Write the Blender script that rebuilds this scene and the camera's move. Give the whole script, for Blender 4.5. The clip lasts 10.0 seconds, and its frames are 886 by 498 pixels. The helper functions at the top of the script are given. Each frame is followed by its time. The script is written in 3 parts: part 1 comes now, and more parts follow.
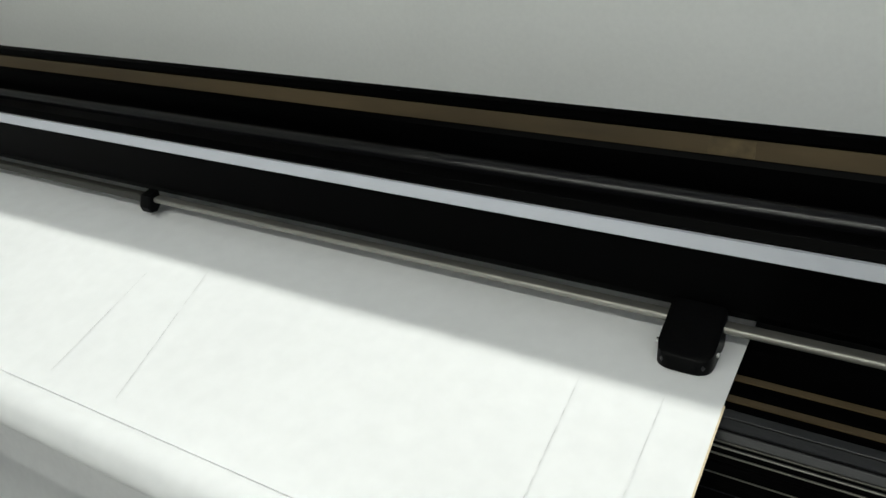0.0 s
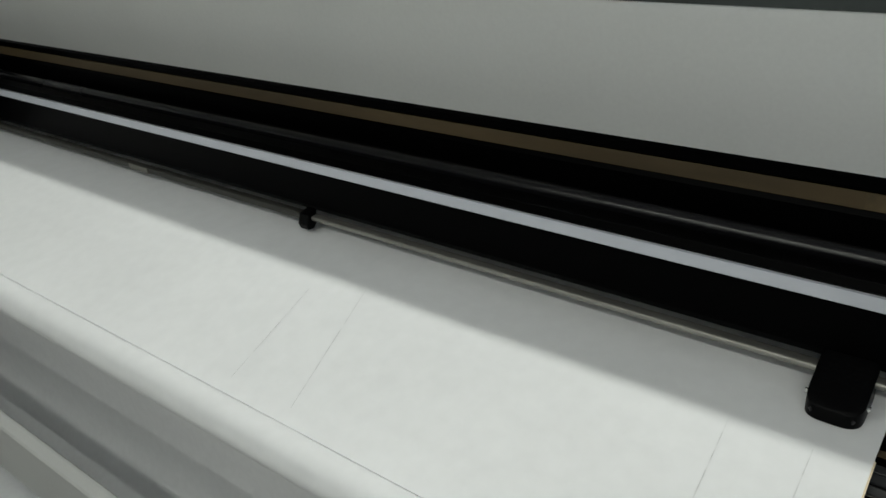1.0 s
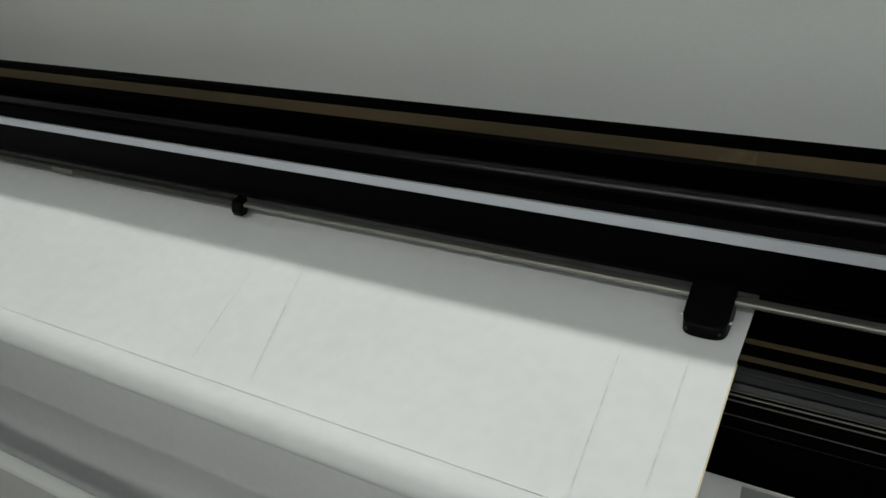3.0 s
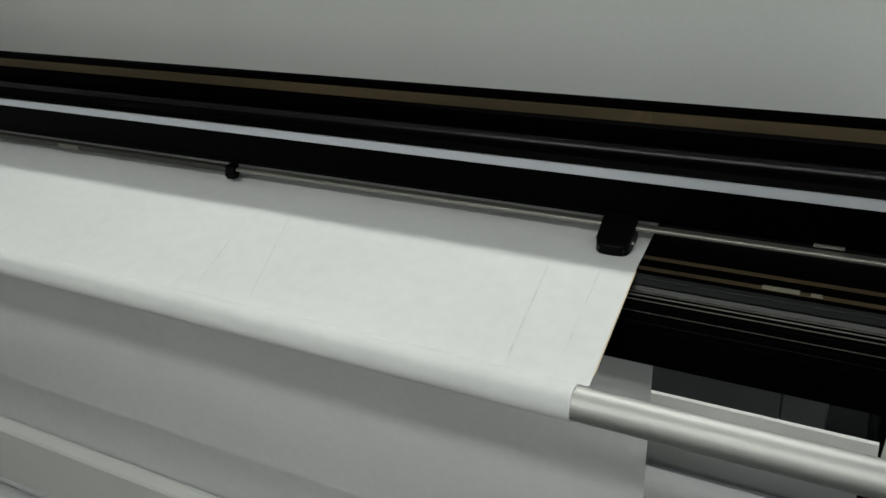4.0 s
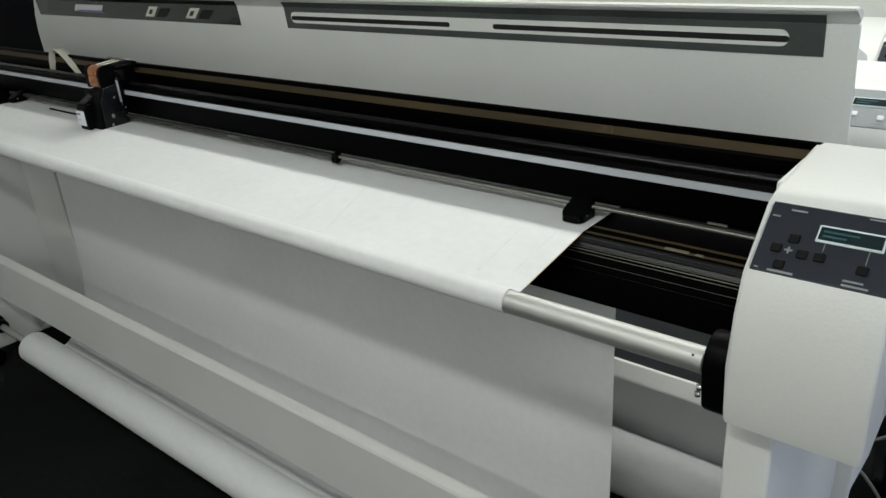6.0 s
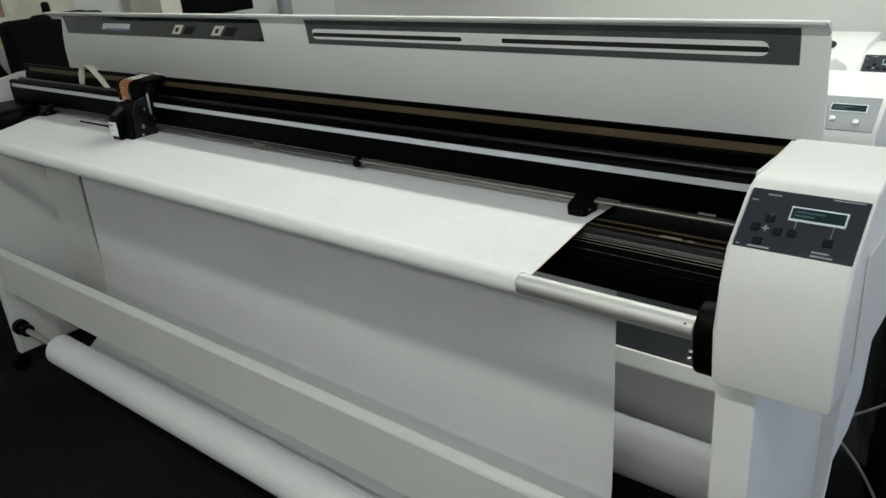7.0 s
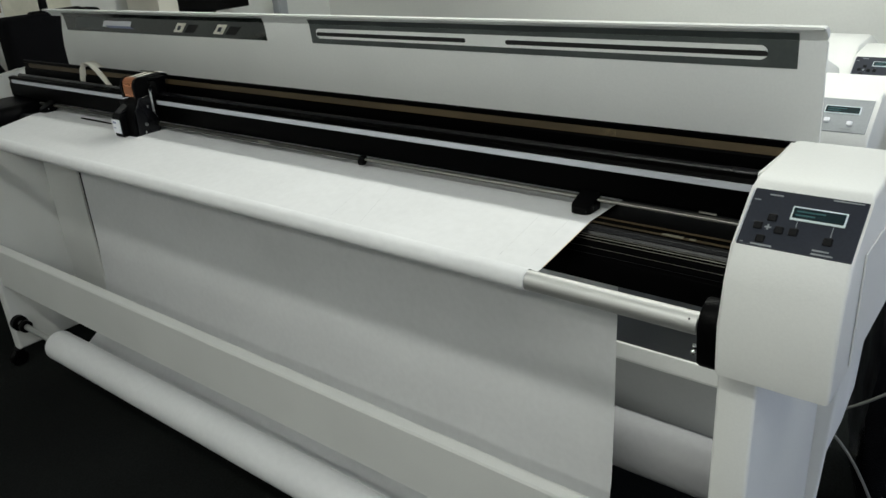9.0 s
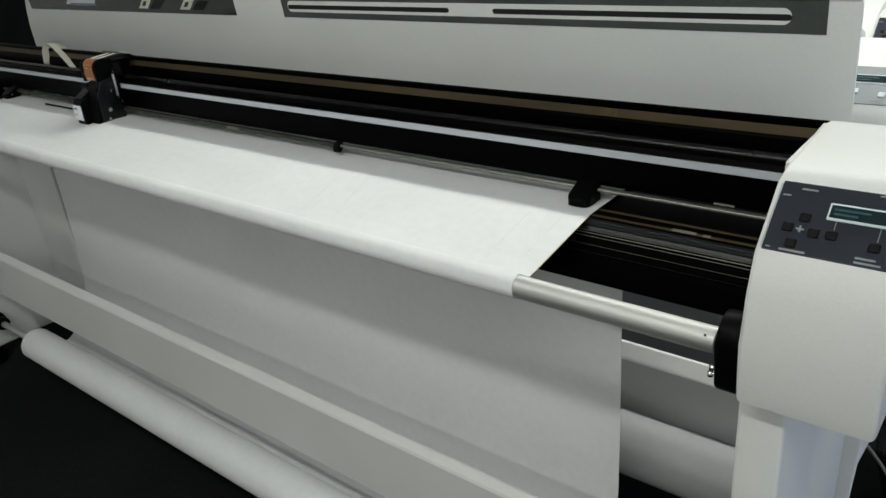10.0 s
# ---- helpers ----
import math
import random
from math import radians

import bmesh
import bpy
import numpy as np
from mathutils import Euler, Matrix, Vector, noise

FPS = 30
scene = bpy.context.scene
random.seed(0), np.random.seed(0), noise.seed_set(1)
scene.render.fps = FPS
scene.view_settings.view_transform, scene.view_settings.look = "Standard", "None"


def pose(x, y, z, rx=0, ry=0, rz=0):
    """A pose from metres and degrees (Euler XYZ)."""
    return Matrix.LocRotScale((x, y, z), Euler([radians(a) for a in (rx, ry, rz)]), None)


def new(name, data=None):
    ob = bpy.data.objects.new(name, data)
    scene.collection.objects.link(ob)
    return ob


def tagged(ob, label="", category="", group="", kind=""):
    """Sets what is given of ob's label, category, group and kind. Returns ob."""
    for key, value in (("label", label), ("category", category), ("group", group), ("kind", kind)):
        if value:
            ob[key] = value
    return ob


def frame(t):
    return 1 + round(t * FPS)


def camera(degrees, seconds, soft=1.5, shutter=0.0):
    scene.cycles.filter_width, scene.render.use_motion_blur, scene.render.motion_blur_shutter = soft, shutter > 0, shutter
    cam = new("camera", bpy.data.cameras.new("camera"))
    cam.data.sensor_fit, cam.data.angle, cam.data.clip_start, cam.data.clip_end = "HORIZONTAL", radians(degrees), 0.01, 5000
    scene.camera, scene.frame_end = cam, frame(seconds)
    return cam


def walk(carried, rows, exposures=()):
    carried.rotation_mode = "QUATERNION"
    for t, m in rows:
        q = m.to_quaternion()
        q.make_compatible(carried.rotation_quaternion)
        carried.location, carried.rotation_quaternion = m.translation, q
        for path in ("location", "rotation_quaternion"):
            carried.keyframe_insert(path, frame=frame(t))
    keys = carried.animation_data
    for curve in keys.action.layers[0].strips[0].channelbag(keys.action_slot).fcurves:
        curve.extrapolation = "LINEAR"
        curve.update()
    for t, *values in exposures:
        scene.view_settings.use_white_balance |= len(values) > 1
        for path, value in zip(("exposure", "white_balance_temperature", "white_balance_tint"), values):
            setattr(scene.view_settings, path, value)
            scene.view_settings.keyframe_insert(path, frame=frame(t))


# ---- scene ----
cam = camera(59.66, 10.0, soft=1.5)
PATH = [
    (0.0, pose(0.0692, -0.2316, 1.2089, 61.72, 4.03, 30.32)),
    (0.5, pose(0.0554, -0.2591, 1.2093, 63.48, 2.49, 33.39)),
    (1.0, pose(0.0417, -0.2723, 1.2670, 61.40, 5.24, 37.52)),
    (1.5, pose(0.0533, -0.2725, 1.2950, 58.97, 6.74, 38.23)),
    (2.0, pose(0.0602, -0.3128, 1.2904, 60.26, 5.86, 36.56)),
    (2.5, pose(0.0791, -0.3154, 1.2601, 61.61, 4.77, 35.65)),
    (2.7, pose(0.0701, -0.3169, 1.3076, 57.72, 5.99, 32.49)),
    (3.8, pose(0.1446, -0.4907, 1.3364, 58.56, 6.02, 26.40)),
    (4.0, pose(0.1662, -0.5298, 1.3288, 59.82, 4.68, 26.06)),
    (4.5, pose(0.2953, -0.5856, 1.3376, 61.04, 4.91, 33.01)),
    (5.0, pose(0.4430, -0.6421, 1.3146, 64.53, 3.31, 39.00)),
    (5.5, pose(0.5311, -0.7104, 1.3417, 64.74, 3.69, 39.84)),
    (5.7, pose(0.5454, -0.7324, 1.3422, 65.19, 3.88, 39.75)),
    (6.8, pose(0.5977, -0.8766, 1.3526, 67.19, 4.38, 38.46)),
    (7.0, pose(0.6192, -0.8952, 1.3566, 67.22, 4.31, 39.06)),
    (7.5, pose(0.6406, -0.9311, 1.3670, 67.52, 4.62, 39.20)),
    (8.0, pose(0.6249, -0.9510, 1.3732, 67.46, 4.10, 38.68)),
    (8.5, pose(0.6053, -0.9445, 1.3744, 67.08, 4.05, 38.08)),
    (9.0, pose(0.6126, -0.9387, 1.3720, 66.94, 3.85, 38.32)),
    (9.5, pose(0.6103, -0.8955, 1.3485, 67.06, 4.43, 38.44)),
    (10.0, pose(0.5427, -0.7836, 1.3465, 64.87, 5.15, 38.32)),
]
EXPOSURES = [(0.0, 0.15), (0.5, -0.08), (1.0, -0.40), (1.5, -0.44), (2.0, -0.53), (2.5, -0.53), (4.0, -0.42), (4.5, -0.30), (5.0, -0.18), (5.5, -0.12), (7.0, -0.10), (10.0, -0.10)]
walk(cam, PATH, EXPOSURES)

# ---- world and lamps ----
FLOOR, CEILING = -0.13, 2.47
world = bpy.data.worlds.new("world")
scene.world = world
world.use_nodes = True
sky = world.node_tree.nodes.new("ShaderNodeTexSky")
sky.sky_type, sky.sun_disc = "NISHITA", False
sky.sun_elevation, sky.sun_rotation = radians(35), radians(90)
world.node_tree.nodes["Background"].inputs["Strength"].default_value = 0.1
world.node_tree.links.new(sky.outputs[0], world.node_tree.nodes["Background"].inputs["Color"])


def area_lamp(name, m, sx, sy, watts, colour):
    data = bpy.data.lights.new(name, "AREA")
    data.shape, data.size, data.size_y, data.energy, data.color = "RECTANGLE", sx, sy, watts, colour
    ob = new(name, data)
    ob.matrix_world = m
    return ob


WARM, COOL = (0.965, 1.0, 0.92), (0.52, 0.66, 1.0)
REAR_Y, FRONT_Y, FAR_Y = 1.365, -1.2, -2.45
area_lamp("tube_light_rear", pose(0.0, REAR_Y, CEILING - 0.09), 3.0, 0.045, 44, WARM)
area_lamp("tube_light_front", pose(0.1, FRONT_Y, CEILING - 0.09), 2.8, 0.12, 23, WARM)
# added fill lamp, unseen, to lift the shaded upper part of the hanging sheet
area_lamp("fill_light_far", pose(0.1, FAR_Y, CEILING - 0.09), 2.8, 0.12, 23, WARM)
area_lamp("window_daylight", pose(3.28, 0.2, 1.35, 0, 90, 0), 1.3, 1.8, 18, COOL)


# ---- materials ----
def mat(name, colour, rough=0.5, metal=0.0, grain=0.0, scale=40.0, stains=0.0, stain_scale=3.0, bump=0.0, stretch=(1, 1, 1), coat=0.0, emit=0.0, spec=0.5):
    m = bpy.data.materials.new(name)
    m.use_nodes = True
    nt = m.node_tree
    n, l = nt.nodes, nt.links
    b = n["Principled BSDF"]
    b.inputs["Roughness"].default_value, b.inputs["Metallic"].default_value = rough, metal
    b.inputs["Coat Weight"].default_value = coat
    b.inputs["Specular IOR Level"].default_value = spec
    b.inputs["Base Color"].default_value = (*colour, 1)
    if emit:
        b.inputs["Emission Color"].default_value, b.inputs["Emission Strength"].default_value = (*colour, 1), emit
    tc = n.new("ShaderNodeTexCoord")
    mp = n.new("ShaderNodeMapping")
    mp.inputs["Scale"].default_value = stretch
    l.new(tc.outputs["Object"], mp.inputs["Vector"])
    fine = n.new("ShaderNodeTexNoise")
    fine.inputs["Scale"].default_value, fine.inputs["Detail"].default_value = scale, 4
    l.new(mp.outputs[0], fine.inputs["Vector"])
    wide = n.new("ShaderNodeTexNoise")
    wide.inputs["Scale"].default_value, wide.inputs["Detail"].default_value = stain_scale, 3
    l.new(mp.outputs[0], wide.inputs["Vector"])
    if grain or stains:
        last = None
        for source, amount in ((fine, grain), (wide, stains)):
            ramp = n.new("ShaderNodeMapRange")
            ramp.inputs["From Min"].default_value, ramp.inputs["From Max"].default_value = 0.3, 0.7
            ramp.inputs["To Min"].default_value, ramp.inputs["To Max"].default_value = 1 - amount, 1 + amount
            l.new(source.outputs["Fac"], ramp.inputs["Value"])
            if last is None:
                last = ramp
            else:
                mul = n.new("ShaderNodeMath")
                mul.operation = "MULTIPLY"
                l.new(last.outputs[0], mul.inputs[0])
                l.new(ramp.outputs[0], mul.inputs[1])
                last = mul
        mix = n.new("ShaderNodeMix")
        mix.data_type, mix.blend_type = "RGBA", "MULTIPLY"
        mix.inputs["Factor"].default_value = 1
        mix.inputs["A"].default_value = (*colour, 1)
        l.new(last.outputs[0], mix.inputs["B"])
        l.new(mix.outputs["Result"], b.inputs["Base Color"])
        rr = n.new("ShaderNodeMapRange")
        rr.inputs["To Min"].default_value, rr.inputs["To Max"].default_value = max(rough - 0.1, 0.02), min(rough + 0.1, 1)
        l.new(wide.outputs["Fac"], rr.inputs["Value"])
        l.new(rr.outputs[0], b.inputs["Roughness"])
    if bump:
        bp = n.new("ShaderNodeBump")
        bp.inputs["Strength"].default_value, bp.inputs["Distance"].default_value = bump, 0.002
        l.new(fine.outputs["Fac"], bp.inputs["Height"])
        l.new(bp.outputs[0], b.inputs["Normal"])
    return m


M_PAPER = mat("paper", (0.85, 0.855, 0.87), 0.75, grain=0.02, scale=60, stains=0.02, stain_scale=5, bump=0.06)
M_PAPER_EDGE = mat("paper_edge", (0.72, 0.60, 0.42), 0.8, grain=0.05)
M_PEN = mat("pencil_line", (0.745, 0.75, 0.76), 0.7, grain=0.2, scale=90)
M_WHITE = mat("white_powder_coat", (0.80, 0.805, 0.79), 0.42, grain=0.015, scale=260, stains=0.03, stain_scale=4, bump=0.12)
M_LID = mat("grey_white_plastic", (0.84, 0.85, 0.835), 0.5, grain=0.015, scale=200, stains=0.03, stain_scale=3, bump=0.08)
M_GREY = mat("grey_sheet_metal", (0.50, 0.51, 0.50), 0.45, grain=0.02, scale=150, stains=0.05, stain_scale=4, bump=0.08)
M_SLATE = mat("slate_sheet_metal", (0.33, 0.345, 0.37), 0.5, grain=0.03, scale=150, stains=0.08, stain_scale=4)
M_APRON = mat("mid_grey_sheet_metal", (0.40, 0.405, 0.40), 0.5, grain=0.02, scale=150, stains=0.05, stain_scale=4)
M_BLACK = mat("black_anodised", (0.0007, 0.0007, 0.0008), 0.36, spec=0.02, grain=0.2, scale=200, stains=0.2, stain_scale=6, stretch=(0.05, 1, 1))
M_GLOSS = mat("black_gloss", (0.005, 0.005, 0.006), 0.26, spec=0.4, grain=0.2, scale=120, stains=0.2)
M_PLASTIC = mat("black_plastic", (0.0014, 0.0014, 0.0016), 0.42, spec=0.07, grain=0.2, scale=300, stains=0.15, bump=0.15)
M_BROWN = mat("brown_tape", (0.075, 0.052, 0.025), 0.55, grain=0.15, scale=60, stains=0.3, stain_scale=9, stretch=(0.2, 1, 1))
M_TAPE = mat("worn_tape", (0.095, 0.068, 0.033), 0.6, grain=0.3, scale=90, stains=0.3, stain_scale=40)
M_STRIP = mat("encoder_strip", (0.55, 0.57, 0.63), 0.3, grain=0.03, scale=100, stains=0.04, stretch=(0.2, 1, 1))
M_STEEL = mat("brushed_steel", (0.64, 0.64, 0.63), 0.58, metal=1.0, grain=0.06, scale=300, stains=0.08, stretch=(0.03, 1, 1))
M_BAR = mat("bar_steel", (0.35, 0.34, 0.31), 0.5, metal=0.85, grain=0.1, scale=200, stains=0.2, stretch=(0.05, 1, 1))
M_OLIVE = mat("olive_film", (0.028, 0.027, 0.022), 0.5, grain=0.1, scale=200, stains=0.25, stretch=(0.05, 1, 1))
M_DULL = mat("dull_steel", (0.22, 0.212, 0.185), 0.45, metal=0.8, grain=0.1, scale=200, stains=0.2, stretch=(0.05, 1, 1))
M_SATIN = mat("satin_black", (0.012, 0.0125, 0.014), 0.3, spec=0.5, grain=0.2, scale=200, stains=0.2, stretch=(0.05, 1, 1))
M_CHROME = mat("screw_chrome", (0.75, 0.75, 0.75), 0.22, metal=1.0)
M_COPPER = mat("copper_film", (0.50, 0.19, 0.08), 0.27, metal=0.6, grain=0.05, scale=70, stains=0.18, stain_scale=30, stretch=(0.3, 1, 1))
M_CREAM = mat("cream_ribbon", (0.78, 0.75, 0.66), 0.5, grain=0.03, scale=200, stains=0.05)
M_STOP = mat("yellowed_plastic", (0.30, 0.28, 0.21), 0.5, grain=0.1, scale=200, stains=0.1)
M_LABEL = mat("white_label", (0.80, 0.81, 0.86), 0.5, grain=0.03, scale=80, stains=0.05)
M_PANEL = mat("panel_charcoal", (0.028, 0.032, 0.044), 0.35, spec=0.3, grain=0.08, scale=300, stains=0.1)
M_PANEL_GREY = mat("panel_mid_grey", (0.33, 0.35, 0.37), 0.4, grain=0.05, scale=200, stains=0.05)
M_BUTTON = mat("button_rubber", (0.006, 0.006, 0.007), 0.5, grain=0.1, spec=0.15)
M_PRINT = mat("panel_print", (0.30, 0.32, 0.33), 0.5, grain=0.1)
M_BEZEL = mat("lcd_bezel", (0.72, 0.80, 0.84), 0.4, grain=0.03)
M_LCD = mat("lcd_glass", (0.006, 0.022, 0.028), 0.2, grain=0.15, scale=60, coat=0.5)
M_LCD_INK = mat("lcd_text", (0.03, 0.09, 0.10), 0.4)
M_RECESS = mat("lid_recess_grey", (0.066, 0.076, 0.075), 0.35, grain=0.08, scale=120, stains=0.2, stain_scale=6)
M_SMOKE = mat("smoked_window", (0.022, 0.028, 0.025), 0.15, grain=0.1, stains=0.5, stain_scale=5, coat=0.3)
M_SLOT = mat("slot_black", (0.006, 0.006, 0.006), 0.6)
M_FLOOR = mat("dark_carpet", (0.011, 0.0122, 0.0118), 0.95, spec=0.05, grain=0.35, scale=220, stains=0.3, stain_scale=1.6, bump=0.5)
M_WALL = mat("wall_paint", (0.77, 0.775, 0.745), 0.8, grain=0.02, scale=90, stains=0.03, stain_scale=1.2, bump=0.1)
M_CEIL = mat("ceiling_board", (0.78, 0.78, 0.75), 0.9, grain=0.05, scale=120, stains=0.03, bump=0.2)
M_TUBE = mat("lamp_tube", (1.0, 0.98, 0.92), 0.5, emit=1.5)
M_FABRIC = mat("chair_fabric", (0.004, 0.004, 0.005), 0.9, spec=0.1, grain=0.3, scale=250, stains=0.2, bump=0.4)
M_YELLOW = mat("yellow_sheet", (0.48, 0.43, 0.13), 0.7, grain=0.04, stains=0.06)
M_POSTER = mat("poster_paper", (0.68, 0.66, 0.55), 0.7, grain=0.05, stains=0.15, stain_scale=8)
M_NOTICE = mat("rust_print", (0.34, 0.22, 0.14), 0.7, grain=0.08, stains=0.25, stain_scale=12)
M_CABLE = mat("grey_cable", (0.16, 0.16, 0.15), 0.5, grain=0.1)
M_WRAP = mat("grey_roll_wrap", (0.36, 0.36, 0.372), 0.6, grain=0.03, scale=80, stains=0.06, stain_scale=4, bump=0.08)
M_NAVY = mat("ink_blue", (0.22, 0.25, 0.40), 0.6, grain=0.1)


# ---- mesh helpers ----
def finish(bm, smooth=True):
    bmesh.ops.recalc_face_normals(bm, faces=bm.faces)
    for f in bm.faces:
        f.smooth = smooth


def part(name, bm, material, parent=None, label="", smooth=False):
    finish(bm, smooth)
    me = bpy.data.meshes.new(name)
    bm.to_mesh(me)
    bm.free()
    me.materials.append(material)
    if smooth:
        me.set_sharp_from_angle(angle=radians(40))
    ob = new(name, me)
    ob.parent = parent
    if label:
        ob["label"] = label
    return ob


def thing(name, label, category, at=(0, 0, 0), group="", kind=""):
    e = new(name)
    e.empty_display_size = 0.05
    e.matrix_world = Matrix.Translation(at)
    return tagged(e, label, category, group, kind)


def box(x0, x1, y0, y1, z0, z1, bevel=0.0, seg=2, bm=None, m=None):
    """A block, rounded on all its edges."""
    own = bmesh.new()
    bmesh.ops.create_cube(own, size=1)
    for v in own.verts:
        v.co = Vector(((x0 + x1) / 2 + v.co.x * (x1 - x0), (y0 + y1) / 2 + v.co.y * (y1 - y0), (z0 + z1) / 2 + v.co.z * (z1 - z0)))
    if bevel:
        bmesh.ops.bevel(own, geom=list(own.edges), offset=bevel, segments=seg, affect="EDGES", profile=0.5)
    if m is not None:
        bmesh.ops.transform(own, matrix=m, verts=own.verts)
    return join(own, bm)


def join(own, bm):
    if bm is None:
        return own
    me = bpy.data.meshes.new("tmp")
    own.to_mesh(me)
    own.free()
    bm.from_mesh(me)
    bpy.data.meshes.remove(me)
    return bm


def prism(profile, x0, x1, bevel=0.0, seg=2, bm=None, axis="x"):
    """A closed (y, z) outline drawn out along x."""
    own = bmesh.new()
    a = [own.verts.new((x0, y, z)) for y, z in profile]
    b = [own.verts.new((x1, y, z)) for y, z in profile]
    own.faces.new(a)
    own.faces.new(b[::-1])
    for i in range(len(a)):
        j = (i + 1) % len(a)
        own.faces.new((a[i], b[i], b[j], a[j]))
    if bevel:
        ends = [e for e in own.edges if abs(e.verts[0].co.x - e.verts[1].co.x) < 1e-6]
        bmesh.ops.bevel(own, geom=ends, offset=bevel, segments=seg, affect="EDGES", profile=0.5)
    return join(own, bm)


def ribbon(path, x0, x1, thick, bm=None):
    """A thin sheet that follows a (y, z) path and spans x0 to x1."""
    pts = [Vector(p) for p in path]
    low = []
    for i, p in enumerate(pts):
        d = (pts[min(i + 1, len(pts) - 1)] - pts[max(i - 1, 0)]).normalized()
        low.append(p + Vector((d.y, -d.x)) * thick)
    return prism([(p.x, p.y) for p in pts] + [(p.x, p.y) for p in low[::-1]], x0, x1, bm=bm)


def tube(x0, x1, y, z, r, n=32, bevel=0.0, bm=None, hole=0.0):
    """A round bar along x, with an open bore if asked."""
    prof = [(x0, hole), (x0, r - bevel), (x0 + bevel, r), (x1 - bevel, r), (x1, r - bevel), (x1, hole)]
    own = bmesh.new()
    rings = []
    for px, pr in prof:
        rings.append([own.verts.new((px, y + max(pr, 1e-5) * math.cos(2 * math.pi * i / n), z + max(pr, 1e-5) * math.sin(2 * math.pi * i / n))) for i in range(n)])
    pairs = list(zip(rings, rings[1:]))
    if hole:
        pairs.append((rings[-1], rings[0]))
    for a, b in pairs:
        for i in range(n):
            own.faces.new((a[i], a[(i + 1) % n], b[(i + 1) % n], b[i]))
    bmesh.ops.remove_doubles(own, verts=own.verts, dist=1e-4)
    return join(own, bm)


def disc(at, axis, r, depth, n=20, bevel=0.0, bm=None):
    """A short round piece whose axis points along the given direction."""
    own = tube(-depth / 2, depth / 2, 0, 0, r, n, bevel)
    q = Vector((1, 0, 0)).rotation_difference(Vector(axis))
    bmesh.ops.transform(own, matrix=Matrix.Translation(at) @ q.to_matrix().to_4x4(), verts=own.verts)
    return join(own, bm)


def arc(cy, cz, r, a0, a1, n):
    return [(cy + r * math.cos(radians(a0 + (a1 - a0) * i / n)), cz + r * math.sin(radians(a0 + (a1 - a0) * i / n))) for i in range(n + 1)]


def strand(points, r, bm=None, sides=8):
    """A thin round cable through the given points."""
    own = bmesh.new()
    pts = [Vector(p) for p in points]
    rings = []
    for i, p in enumerate(pts):
        d = (pts[min(i + 1, len(pts) - 1)] - pts[max(i - 1, 0)]).normalized()
        u = d.orthogonal().normalized()
        w = d.cross(u)
        rings.append([own.verts.new(p + (u * math.cos(2 * math.pi * k / sides) + w * math.sin(2 * math.pi * k / sides)) * r) for k in range(sides)])
    for a, b in zip(rings, rings[1:]):
        best = min(range(sides), key=lambda s: (a[0].co - b[s].co).length)
        for k in range(sides):
            own.faces.new((a[k], a[(k + 1) % sides], b[(k + 1 + best) % sides], b[(k + best) % sides]))
    return join(own, bm)


# ---- the room ----
X0, X1, Y0, Y1 = -3.25, 3.3, -3.6, 2.7
tagged(part("floor", box(X0 - 0.2, X1 + 0.2, Y0 - 0.2, Y1 + 0.2, FLOOR - 0.1, FLOOR), M_FLOOR), "dark charcoal short-pile carpet floor", "floor", kind="structure")
tagged(part("ceiling", box(X0 - 0.2, X1 + 0.2, Y0 - 0.2, Y1 + 0.2, CEILING, CEILING + 0.1), M_CEIL), "off-white plain ceiling", "ceiling", kind="structure")
tagged(part("wall_back", box(X0, X1, Y1, Y1 + 0.12, FLOOR, CEILING), M_WALL), "pale grey-green painted plaster wall", "wall", kind="structure")
tagged(part("wall_left", box(X0 - 0.12, X0, Y0, Y1 + 0.12, FLOOR, CEILING), M_WALL), "pale grey-green painted plaster wall", "wall", kind="structure")
tagged(part("wall_front", box(X0, X1, Y0 - 0.12, Y0, FLOOR, CEILING), M_WALL), "plain pale painted plaster wall", "wall", kind="structure")
bm = box(X1, X1 + 0.12, Y0, -0.7, FLOOR, CEILING)
box(X1, X1 + 0.12, 1.1, Y1 + 0.12, FLOOR, CEILING, bm=bm)
box(X1, X1 + 0.12, -0.7, 1.1, FLOOR, 0.7, bm=bm)
box(X1, X1 + 0.12, -0.7, 1.1, 2.0, CEILING, bm=bm)
tagged(part("wall_right", bm, M_WALL), "pale painted wall with a window opening", "wall", kind="structure")
# the fitting at FAR_Y is made up to go with the fill lamp
for y in (REAR_Y, FRONT_Y, FAR_Y):
    lamp = thing("ceiling_light", "white fluorescent batten fitting on the ceiling", "ceiling light", (0.08, y, CEILING), "ceiling lights")
    part("housing", box(-1.55, 1.55, -0.06, 0.06, -0.05, 0.0, 0.01), M_WHITE, lamp)
    part("tube", tube(-1.5, 1.5, 0, -0.064, 0.013, 16, 0.003), M_TUBE, lamp, "glowing white fluorescent tube", smooth=True)

# ---- the plotter ----
XL, XR = -2.39, 0.312


